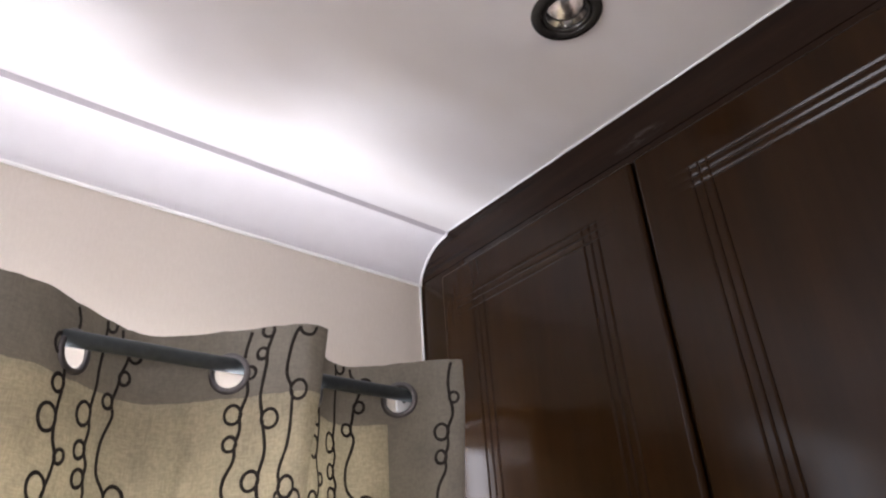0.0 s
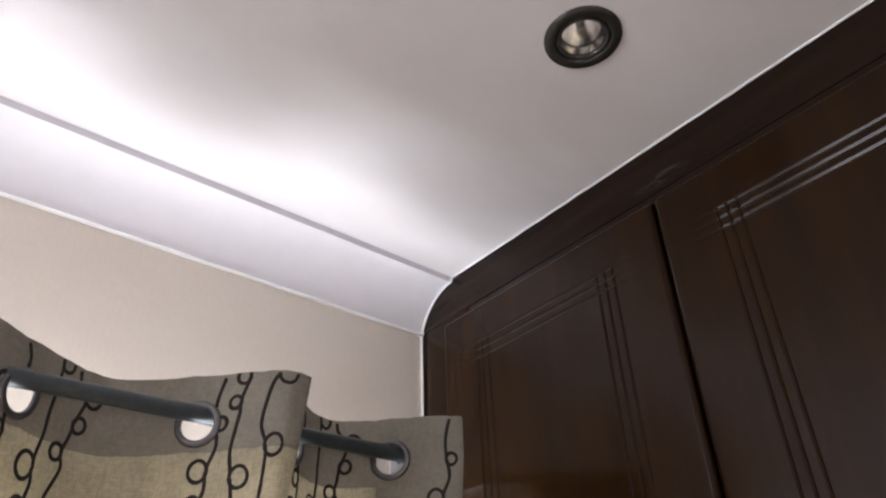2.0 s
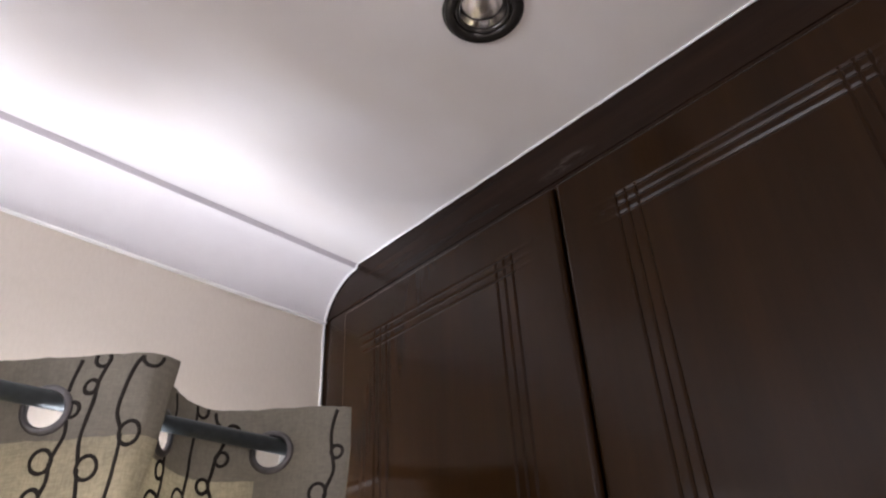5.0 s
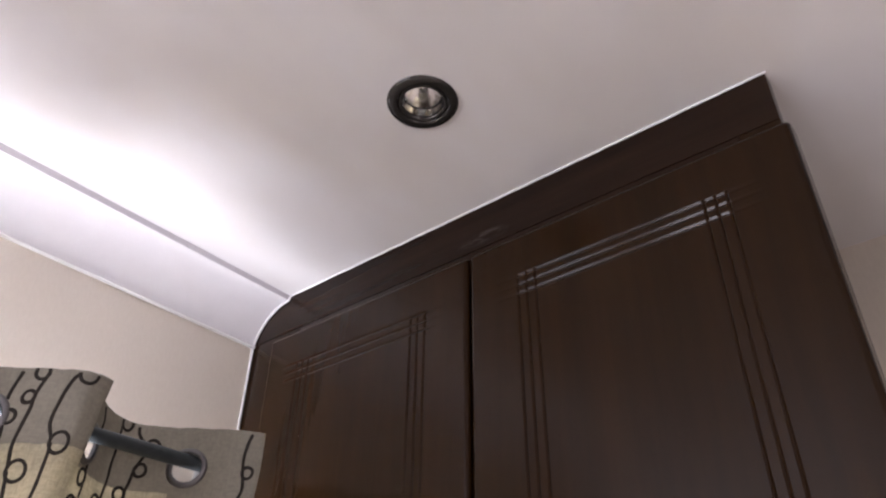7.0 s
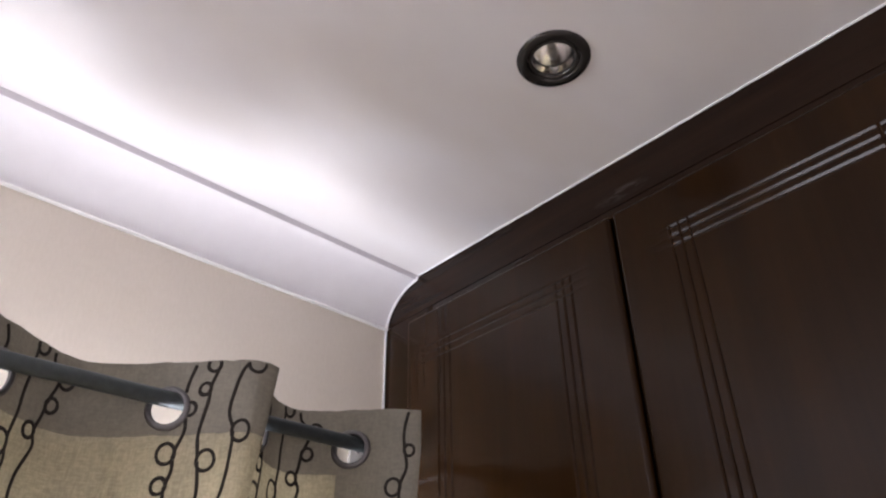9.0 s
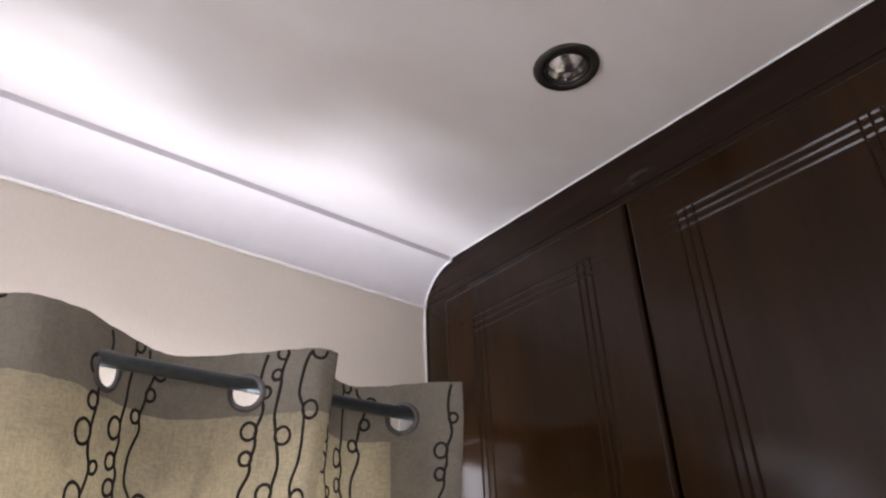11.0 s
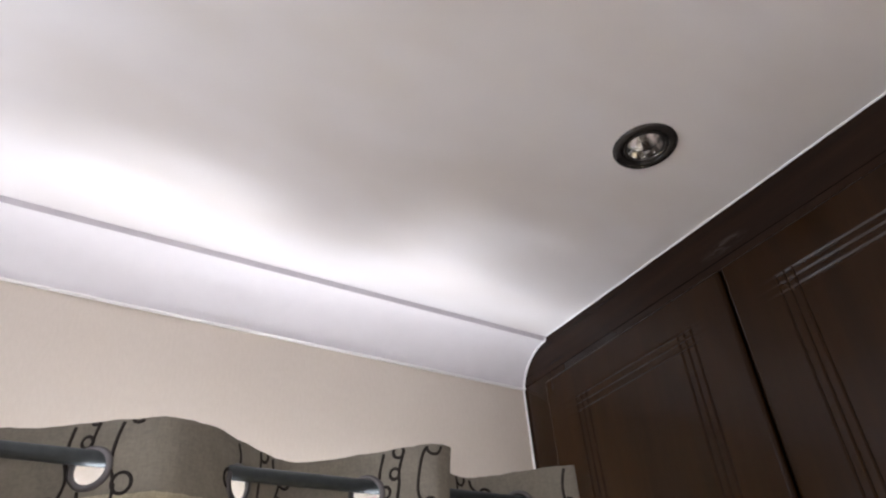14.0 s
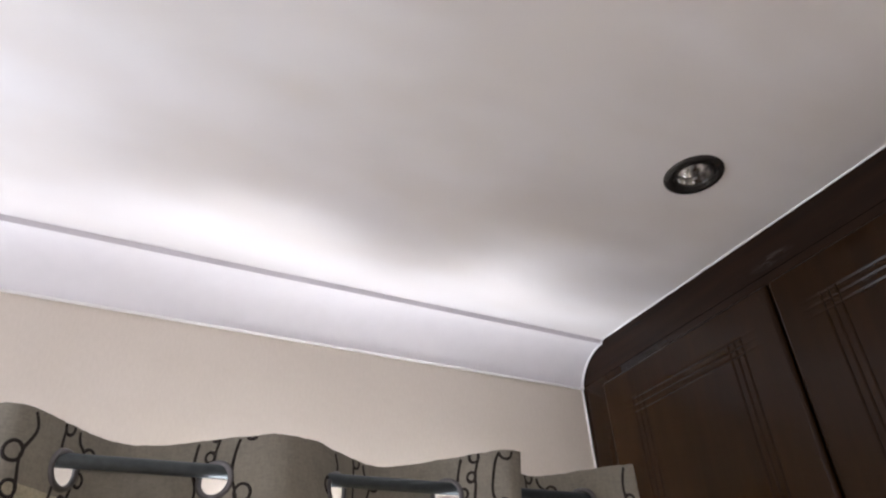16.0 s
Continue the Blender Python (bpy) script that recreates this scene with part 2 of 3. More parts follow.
def holder(name, label, category, group="", kind="", at=(0, 0, 0)):
    ob = new(name)
    ob.empty_display_size = 0.05
    ob.location = at
    return tagged(ob, label, category, group, kind)


def box(x0, x1, y0, y1, z0, z1, bevel=0.0):
    bm = bmesh.new()
    bmesh.ops.create_cube(bm, size=1, matrix=Matrix.Translation(((x0 + x1) / 2, (y0 + y1) / 2, (z0 + z1) / 2)) @ Matrix.Diagonal((x1 - x0, y1 - y0, z1 - z0, 1)))
    if bevel:
        bmesh.ops.bevel(bm, geom=bm.edges[:], offset=bevel, segments=2, profile=0.6, affect="EDGES")
    return bm


def add_box(bm, x0, x1, y0, y1, z0, z1):
    bmesh.ops.create_cube(bm, size=1, matrix=Matrix.Translation(((x0 + x1) / 2, (y0 + y1) / 2, (z0 + z1) / 2)) @ Matrix.Diagonal((x1 - x0, y1 - y0, z1 - z0, 1)))


def lathe(profile, steps, centre=(0, 0, 0), closed=False):
    """A turned body about z from (radius, height) pairs."""
    bm = bmesh.new()
    rings = []
    for r, h in profile:
        rings.append([bm.verts.new((centre[0] + r * math.cos(2 * math.pi * k / steps), centre[1] + r * math.sin(2 * math.pi * k / steps), centre[2] + h)) for k in range(steps)])
    pairs = list(zip(rings, rings[1:])) + ([(rings[-1], rings[0])] if closed else [])
    for a, b in pairs:
        for k in range(steps):
            bm.faces.new((a[k], a[(k + 1) % steps], b[(k + 1) % steps], b[k]))
    return bm


def tube(points, radius, steps=8, flat=1.0):
    """A round bead along a line of points."""
    bm = bmesh.new()
    pts = [Vector(p) for p in points]
    rings = []
    for i, p in enumerate(pts):
        d = (pts[min(i + 1, len(pts) - 1)] - pts[max(i - 1, 0)]).normalized()
        side = d.orthogonal().normalized() if not rings else (side - d * side.dot(d)).normalized()
        up = d.cross(side)
        rings.append([bm.verts.new(p + radius * (math.cos(2 * math.pi * k / steps) * side + math.sin(2 * math.pi * k / steps) * up * flat)) for k in range(steps)])
    for a, b in zip(rings, rings[1:]):
        for k in range(steps):
            bm.faces.new((a[k], a[(k + 1) % steps], b[(k + 1) % steps], b[k]))
    bm.faces.new(rings[0])
    bm.faces.new(rings[-1])
    return bm


def extrude_x(profile, x0, x1, steps=1):
    """A moulding along x from (y, z) pairs, closed round."""
    bm = bmesh.new()
    rows = [[bm.verts.new((x0 + (x1 - x0) * s / steps, y, z)) for y, z in profile] for s in range(steps + 1)]
    k = len(profile)
    for a, b in zip(rows, rows[1:]):
        for i in range(k):
            bm.faces.new((a[i], a[(i + 1) % k], b[(i + 1) % k], b[i]))
    bm.faces.new(rows[0])
    bm.faces.new(rows[-1])
    return bm


# ---- the room ----
LIGHT = (-0.204, -0.549)
SAG = 0.004         # the ceiling falls this much a metre away from the wardrobe


def build_shell():
    """Floor, walls with their openings, ceiling with the lamp's hole, roof."""
    tagged(finish("floor", box(X0 - 0.06, X1 + 0.06, Y0 - 0.06, 0.06, -0.05, 0.0), CARPET, smooth=False), "plain unseen carpeted floor, pale beige to bounce light up", "floor", kind="structure")
    bm = bmesh.new()
    xs = [X0 - 0.06, WIN2[0], WIN2[1], WIN1[0], WIN1[1], X1 + 0.06]
    for i in range(5):
        if i in (1, 3):
            win = WIN2 if i == 1 else WIN1
            add_box(bm, xs[i], xs[i + 1], 0, 0.06, 0, win[2])
            add_box(bm, xs[i], xs[i + 1], 0, 0.06, win[3], 2.1)
        else:
            add_box(bm, xs[i], xs[i + 1], 0, 0.06, 0, 2.1)
    tagged(finish("wall_north", bm, WALL, smooth=False), "beige wallpapered window wall", "wall", kind="structure")
    tagged(finish("wall_east", box(X1, X1 + 0.06, Y0, 0, 0, 2.1), WALL, smooth=False), "beige wallpapered wall behind the wardrobe", "wall", kind="structure")
    bm = bmesh.new()
    add_box(bm, X0 - 0.06, X0, Y0, WIN3[0], 0, 2.1)
    add_box(bm, X0 - 0.06, X0, WIN3[1], 0, 0, 2.1)
    add_box(bm, X0 - 0.06, X0, WIN3[0], WIN3[1], 0, WIN3[2])
    add_box(bm, X0 - 0.06, X0, WIN3[0], WIN3[1], WIN3[3], 2.1)
    tagged(finish("wall_west", bm, WALL_DARK, smooth=False), "plain unseen wall, dark to dim the door reflections", "wall", kind="structure")
    bm = bmesh.new()
    add_box(bm, X0 - 0.06, FILL_WIN[0], Y0 - 0.06, Y0, 0, 2.1)
    add_box(bm, FILL_WIN[1], X1 + 0.06, Y0 - 0.06, Y0, 0, 2.1)
    add_box(bm, FILL_WIN[0], FILL_WIN[1], Y0 - 0.06, Y0, 0, FILL_WIN[2])
    add_box(bm, FILL_WIN[0], FILL_WIN[1], Y0 - 0.06, Y0, FILL_WIN[3], 2.1)
    tagged(finish("wall_south", bm, WALL_DARK, smooth=False), "plain unseen wall, dark to dim the door reflections", "wall", kind="structure")
    # ceiling panel with a round hole for the lamp
    bm = bmesh.new()
    cx, cy, half, steps = *LIGHT, 0.06, 48
    inner, outer, upper = [], [], []
    for k in range(steps):
        a = 2 * math.pi * k / steps + math.pi / 4
        c, s = math.cos(a), math.sin(a)
        m = max(abs(c), abs(s))
        inner.append(bm.verts.new((cx + 0.031 * c, cy + 0.031 * s, CEIL)))
        upper.append(bm.verts.new((cx + 0.031 * c, cy + 0.031 * s, CEIL + 0.06)))
        outer.append(bm.verts.new((cx + half * c / m, cy + half * s / m, CEIL)))
    for k in range(steps):
        j = (k + 1) % steps
        bm.faces.new((inner[k], inner[j], outer[j], outer[k]))
        bm.faces.new((upper[k], upper[j], inner[j], inner[k]))
    for a, b, c, d in ((X0, cx - half, Y0, 0), (cx + half, X1, Y0, 0), (cx - half, cx + half, Y0, cy - half), (cx - half, cx + half, cy + half, 0)):
        bm.faces.new([bm.verts.new((x, y, CEIL)) for x, y in ((a, c), (b, c), (b, d), (a, d))])
    bmesh.ops.remove_doubles(bm, verts=bm.verts, dist=1e-5)
    for v in bm.verts:
        v.co.z += SAG * min(0.0, v.co.x)
    mesh_ceiling = finish("ceiling", bm, CEILING, smooth=False)
    tagged(mesh_ceiling, "off-white vinyl ceiling panel, slightly wavy", "ceiling", kind="structure")
    tagged(finish("roof", box(X0 - 0.06, X1 + 0.06, Y0 - 0.06, 0.06, 2.1, 2.16), WHITEMETAL, smooth=False), "plain white roof over the ceiling", "roof", kind="structure")


COVE_Y, COVE_Z = -0.082, 1.9275


def cove_curve(steps=36):
    """The hollow of the cove in (y, z), from the wall up to the lip."""
    out = []
    for k in range(steps + 1):
        a = math.pi / 2 * k / steps
        y = -0.004 - (abs(COVE_Y) - 0.0055) * (1 - math.cos(a)) ** 0.82
        z = COVE_Z + (CEIL - 0.008 - COVE_Z) * math.sin(a)
        out.append((y, z))
    return out


def build_cove():
    profile = [(-0.0005, COVE_Z)] + cove_curve() + [(COVE_Y - 0.0018, CEIL - 0.0004), (-0.0005, CEIL - 0.0004)]
    bm = extrude_x(profile, X0, 0.0, 12)
    for v in bm.verts:
        v.co.z += SAG * v.co.x
    tagged(finish("cove_trim", bm, COVE, smooth=False), "white hollow cove moulding between wall and ceiling", "cove moulding", kind="structure")
    # thin sheet over the lip's slanted face, greyer than the cove
    lip = [(-0.0812, CEIL - 0.0084), (-0.0845, CEIL - 0.0006), (-0.0838, CEIL - 0.0005), (-0.0806, CEIL - 0.0079)]
    bm = extrude_x(lip, X0, -0.0012, 12)
    for v in bm.verts:
        v.co.z += SAG * v.co.x
    tagged(finish("cove_lip_trim", bm, LIP, smooth=False), "thin grey strip along the upper lip of the cove", "trim", kind="structure")

    def wobble(p, i, amount=0.0005):
        return Vector(p) + Vector((0, noise.noise(Vector((i * 0.7, 3, 1))), noise.noise(Vector((i * 0.7, 9, 4))))) * amount
    foot = COVE_Z - 0.0020
    bm = extrude_x([(-0.0005, foot), (-0.0080, foot), (-0.0090, foot + 0.0007), (-0.0090, foot + 0.0016), (-0.0050, foot + 0.0036), (-0.0005, foot + 0.0036)], X0, -0.0012, 60)
    for v in bm.verts:
        v.co += Vector((0, 0, SAG * v.co.x + 0.0004 * noise.noise(Vector((v.co.x * 9, 2, 5)))))
    tagged(finish("cove_bead_trim", bm, CAULK, smooth=False), "white bead along the foot of the cove", "trim", kind="structure")
    pts = [wobble((-0.0025, -0.0025, 0.9 + (COVE_Z - 0.9) * i / 40), i, 0.0006) for i in range(41)]
    pts += [(-0.0025, y - 0.001, z - 0.001) for y, z in cove_curve()] + [(-0.0025, COVE_Y - 0.003, CEIL - 0.002)]
    tagged(finish("corner_caulk_trim", tube(pts, 0.0021), CAULK), "white caulk line between wall, cove and wardrobe", "trim", kind="structure")
    pts = [(-0.002 + 0.0006 * noise.noise(Vector((i * 0.5, 1, 7))), COVE_Y - 0.002 - (0.879 + COVE_Y) * i / 60, CEIL - 0.0015 + 0.0005 * noise.noise(Vector((i * 0.6, 5, 2)))) for i in range(61)]
    tagged(finish("ceiling_caulk_trim", tube(pts, 0.0014), CAULK), "white caulk line between ceiling and wardrobe", "trim", kind="structure")


def build_window(name, at, side="north"):
    x0, x1, z0, z1 = at
    win = holder(name, "white-framed caravan window, out of view, with a lamp in its opening", "window", kind="structure")
    f = 0.012
    pieces = [("window_frame", (x0, x1, z1 - f, z1)), ("window_frame", (x0, x1, z0, z0 + f)), ("window_frame", (x0, x0 + f, z0 + f, z1 - f)),
              ("window_frame", (x1 - f, x1, z0 + f, z1 - f)), ("pane", (x0 + f, x1 - f, z0 + f, z1 - f))]
    for nm, (a, b, c, d) in pieces:
        near, far = (0.036, 0.056) if nm == "window_frame" else (0.045, 0.049)
        if side == "west":
            bm = box(X0 - far, X0 - near, a, b, c, d, 0.0015)
        else:
            bm = box(a, b, near, far, c, d, 0.0015) if side == "north" else box(a, b, Y0 - far, Y0 - near, c, d, 0.0015)
        ob = part(nm, bm, GLASS if nm == "pane" else WHITEMETAL, win)
        ob.visible_shadow = nm != "pane"


build_shell()
build_cove()
build_window("window_1", WIN1)
build_window("window_2", WIN2)
build_window("window_3", WIN3, "west")
# invented opening that holds the fill lamp
build_window("fill_window", FILL_WIN, "south")


# ---- wardrobe ----
CAB_END = -0.879
DOOR_TOP, DOOR_FOOT = 1.8975, 0.12


def door_sheet(y0, y1, z0, z1, inset=0.069, fall=0.058):
    """A door slab: front with rounded edges and two sets of three crossing V-grooves, in (depth, y, z)."""
    edge, half, deep, pitch = 0.0068, 0.0030, 0.0011, 0.0122
    half_y, deep_y = 0.0021, 0.0014        # the upright grooves are narrower and steeper
    gy = [y0 + inset + pitch * k for k in range(3)] + [y1 - 0.072 - pitch * k for k in range(3)]
    gz = [z1 - fall - pitch * k for k in range(3)] + [z0 + 0.058 + pitch * k for k in range(3)]
    ylim, zlim = (min(gy), max(gy)), (min(gz), max(gz))

    def lines(lo, hi, grooves, half):
        out = {lo, hi}
        for k in range(1, 6):
            d = edge * (1 - math.cos(math.pi / 2 * k / 5))
            out |= {round(lo + d, 5), round(hi - d, 5)}
        for g in grooves:
            out |= {round(g + half * s, 5) for s in (-1.15, -1.0, -0.5, 0, 0.5, 1.0, 1.15)}
        for k in range(1, 24):
            v = lo + (hi - lo) * k / 24
            if min(abs(v - g) for g in out) > 0.012:
                out.add(round(v, 5))
        return sorted(out)

    def cut(v, grooves, half, deep):
        d = min(abs(v - g) for g in grooves)
        return deep * (1 - d / half) if d < half else 0.0

    def rim(v, lo, hi):
        d = min(v - lo, hi - v)
        return edge - math.sqrt(max(0, edge ** 2 - (edge - d) ** 2)) if d < edge else 0.0

    ys, zs = lines(y0, y1, gy, half_y), lines(z0, z1, gz, half)
    bm = bmesh.new()
    grid = []
    for y in ys:
        row = []
        for z in zs:
            h = rim(y, y0, y1) + rim(z, z0, z1)
            inside_z, inside_y = zlim[0] - half <= z <= zlim[1] + half, ylim[0] - half <= y <= ylim[1] + half
            h += max(cut(y, gy, half_y, deep_y) if inside_z else 0, cut(z, gz, half, deep) if inside_y else 0)
            row.append(bm.verts.new((DOOR_X + h, y, z)))
        grid.append(row)
    for i in range(len(ys) - 1):
        for j in range(len(zs) - 1):
            bm.faces.new((grid[i][j], grid[i][j + 1], grid[i + 1][j + 1], grid[i + 1][j]))
    rim_loop = [grid[i][0] for i in range(len(ys))] + grid[-1][1:] + [grid[i][-1] for i in range(len(ys) - 2, -1, -1)] + grid[0][-2:0:-1]
    back = [bm.verts.new((-0.004, v.co.y, v.co.z)) for v in rim_loop]
    k = len(rim_loop)
    for i in range(k):
        bm.faces.new((rim_loop[i], rim_loop[(i + 1) % k], back[(i + 1) % k], back[i]))
    bm.faces.new(back)
    return bm


def build_wardrobe():
    cab = holder("wardrobe", "tall dark brown lacquered wooden wardrobe with two grooved doors", "wardrobe")
    # top rail, cut to the cove
    bm = bmesh.new()
    curve = [(y - 0.001, z - 0.001) for y, z in cove_curve()]
    outline = [(CAB_END, 1.93), (-0.0015, 1.93)] + [c for c in curve if c[1] > 1.932] + [(COVE_Y - 0.003, CEIL - 0.001), (CAB_END, CEIL - 0.001)]
    front = [bm.verts.new((0, y, z)) for y, z in outline]
    rear = [bm.verts.new((0.02, y, z)) for y, z in outline]
    bm.faces.new(front)
    bm.faces.new(rear)
    for i in range(len(front)):
        j = (i + 1) % len(front)
        bm.faces.new((front[i], front[j], rear[j], rear[i]))
    part("top_rail", bm, RAILWOOD, cab, smooth=False)
    part("stile", box(0.0008, 0.02, -0.118, -0.0015, 0.0, 1.9297, 0.0006), STILEWOOD, cab)
    part("stile", box(0.0008, 0.02, CAB_END, CAB_END + 0.045, 0.0, 1.9297, 0.0006), STILEWOOD, cab)
    part("stile", box(0.0008, 0.02, -0.51, -0.46, 0.1, 1.87, 0.0006), STILEWOOD, cab)
    part("door_rail", box(0.0008, 0.02, CAB_END + 0.0453, -0.1183, 1.87, 1.9297, 0.0006), RAILWOOD, cab)
    part("plinth", box(0.0008, 0.02, CAB_END + 0.0453, -0.1183, 0.0, 0.1, 0.0006), RAILWOOD, cab)
    part("side_panel", box(0.0202, X1 - 0.001, -0.842, -0.826, 0.0, CEIL - 0.001), STILEWOOD, cab, smooth=False)
    part("back_panel", box(0.06, 0.075, -0.825, -0.002, 0.02, CEIL - 0.012), CARCASS, cab, smooth=False)
    for y0, y1, inset, fall in ((-0.4825, -0.094, 0.069, 0.058), (-0.889, -0.4865, 0.0752, 0.0595)):
        door = part("door", door_sheet(y0, y1, DOOR_FOOT, DOOR_TOP, inset, fall), DOORWOOD, cab)
        for f in door.data.polygons:        # the sides of the grooves are flat
            _, y, z = f.center
            if y0 + 0.02 < y < y1 - 0.02 and DOOR_FOOT + 0.02 < z < DOOR_TOP - 0.02 and abs(f.normal.x) < 0.98:
                f.use_smooth = False
    return cab


wardrobe = build_wardrobe()
for child in wardrobe.children:
    if child.name.startswith("door") and not child.name.startswith("door_rail"):
        mod = child.modifiers.new("sharp", "WEIGHTED_NORMAL")
        mod.keep_sharp = True


# ---- curtain ----
# folds of the curtain in plan: x, y and the way the cloth runs there; room side and wall side in turn
FOLDS = [(-1.04, -0.15, 0.05, -0.03), (-0.958, -0.189, 0.08, 0), (-0.826, -0.083, 0.16, 0), (-0.652, -0.173, 0.17, 0), (-0.483, -0.078, 0.14, 0),
         (-0.328, -0.198, 0.085, 0), (-0.307, -0.176, -0.012, 0.045), (-0.266, -0.116, 0.055, 0.045), (-0.214, -0.092, 0.085, 0), (-0.087, -0.190, 0.096, 0)]
ROD_Y = -0.135


def rod_z(x):
    return 1.665 + 0.0185 * (x + 0.145)


def top_z(x):
    return rod_z(x) + 0.0435 + 0.003 * (x + 0.145)


def fold_line():
    """The curtain's line in plan, from fold to fold."""
    pts = []
    for (px, py, pu, pv), (qx, qy, qu, qv) in zip(FOLDS, FOLDS[1:]):
        for k in range(24):
            s = k / 24
            h1, h2, h3, h4 = 2 * s ** 3 - 3 * s * s + 1, -2 * s ** 3 + 3 * s * s, s ** 3 - 2 * s * s + s, s ** 3 - s * s
            pts.append(Vector((px * h1 + qx * h2 + pu * h3 + qu * h4, py * h1 + qy * h2 + pv * h3 + qv * h4)))
    pts.append(Vector(FOLDS[-1][:2]))
    return pts


LINE = fold_line()
RUN = [0.0]
for _a, _b in zip(LINE, LINE[1:]):
    RUN.append(RUN[-1] + (_b - _a).length)
RUN = [r - RUN[-1] for r in RUN]      # 0 at the right-hand hem, negative leftwards
RUN_A = np.array(RUN)
FRONT = RUN[5 * 24]                   # where along the cloth the sharp fold stands
CREASE = FRONT - 0.138
LINE_X = np.array([p.x for p in LINE])
LINE_Y = np.array([p.y for p in LINE])
FALL = 0.92


def cloth(u, v, proud=0.0):
    """The place on the curtain u metres along the cloth and v metres below its top edge."""
    def at(w):
        return float(np.interp(w, RUN_A, LINE_X)), float(np.interp(w, RUN_A, LINE_Y))
    x, y = at(u)
    (ax, ay), (bx, by) = at(max(u - 0.004, RUN[0])), at(min(u + 0.004, 0.0))
    d = math.hypot(bx - ax, by - ay) or 1
    nx, ny = (by - ay) / d, -(bx - ax) / d
    drop = max(0.0, v - 0.05)
    soft = min(1.0, max(0.0, (v - 0.075) / 0.03))
    ripple = 0.0022 * noise.noise(Vector((u * 9, v * 5, 0.3))) + (0.0007 + 0.0009 * soft) * noise.noise(Vector((u * 42, v * 26, 3.3))) + 0.004 * min(1, drop * 3) * noise.noise(Vector((u * 4, v * 2.2, 5.1)))
    ripple += 0.006 * math.exp(-((u - CREASE + 0.12 * (v - 0.10)) / 0.005) ** 2) * min(1.0, max(0.0, (v - 0.07) / 0.05))
    lean = 0.13 * min(v, 0.22) * math.exp(-((u - FRONT - 0.035) / 0.042) ** 2)   # the sharp fold leans as it falls
    lean += 0.11 * min(drop, 0.3) * math.exp(-(u / 0.06) ** 2)                  # and so does the hem
    x += nx * (ripple + proud) - lean + 0.02 * drop * noise.noise(Vector((u * 2.5, 1.7, 0)))
    y += ny * (ripple + proud)
    return Vector((x, y, top_z(float(np.interp(u, RUN_A, LINE_X))) - v + 0.0016 * noise.noise(Vector((u * 30, 2, 2))) + 0.0009 * noise.noise(Vector((u * 95, 7, 1)))))


def rod_crossings():
    """Where along the cloth the rod passes through it."""
    out = []
    for i in range(len(LINE) - 1):
        a, b = LINE[i].y - ROD_Y, LINE[i + 1].y - ROD_Y
        if a * b < 0:
            out.append(RUN[i] + (RUN[i + 1] - RUN[i]) * a / (a - b))
    return out


CROSS = [c + 0.010 if FRONT - 0.335 < c < FRONT - 0.225 else c for c in rod_crossings()]
EYELET_V = 0.044 + 0.0088
HOLE = 0.0185


def cloth_piece(name, u0, u1, v0, v1, mat, parent, nu, nv, label="", back=0.0):
    """A stretch of cloth with round holes cut at the eyelets; u and v become its texture space."""
    us = list(np.linspace(u0, u1, nu + 1))
    vs = list(np.linspace(v0, v1, nv + 1))
    bm = bmesh.new()
    uvs = {}
    grid = [[None] * len(vs) for _ in us]
    for i, u in enumerate(us):
        for j, v in enumerate(vs):
            w = bm.verts.new((u, v, 0))
            grid[i][j] = w
    for i in range(nu):
        for j in range(nv):
            bm.faces.new((grid[i][j], grid[i + 1][j], grid[i + 1][j + 1], grid[i][j + 1]))
    for c in CROSS:
        if not (u0 < c < u1 and v0 < EYELET_V < v1):
            continue
        gone = [f for f in bm.faces if all((p.co.x - c) ** 2 + (p.co.y - EYELET_V) ** 2 < (HOLE + 0.004) ** 2 for p in f.verts)]
        bmesh.ops.delete(bm, geom=gone, context="FACES")
    layer = bm.loops.layers.uv.new("UVMap")
    for f in bm.faces:
        for lp in f.loops:
            lp[layer].uv = (lp.vert.co.x, lp.vert.co.y)
    for w in bm.verts:
        w.co = cloth(w.co.x, w.co.y, -back)
    lone = [w for w in bm.verts if not w.link_faces]
    bmesh.ops.delete(bm, geom=lone, context="VERTS")
    return part(name, bm, mat, parent, label)


def eyelet_ring(u, parent):
    """A pressed metal ring round the hole, standing in the cloth's plane."""
    c = cloth(u, EYELET_V)
    along = (cloth(u + 0.012, EYELET_V) - cloth(u - 0.012, EYELET_V)).normalized()
    up = Vector((0, 0, 1))
    out = along.cross(up).normalized()
    profile = [(0.0178, 0.0010), (0.0185, 0.0026), (0.0202, 0.0033), (0.0225, 0.0028), (0.0246, 0.0014), (0.0252, 0.0), (0.0246, -0.0014), (0.0225, -0.0028), (0.0202, -0.0033), (0.0185, -0.0026), (0.0178, -0.0010)]
    bm = lathe(profile, 40, closed=True)
    m = Matrix((along, up, out)).transposed().to_4x4()
    m.translation = c
    bmesh.ops.transform(bm, matrix=m, verts=bm.verts)
    return part("eyelet", bm, BRONZE, parent, "dark pewter metal eyelet")


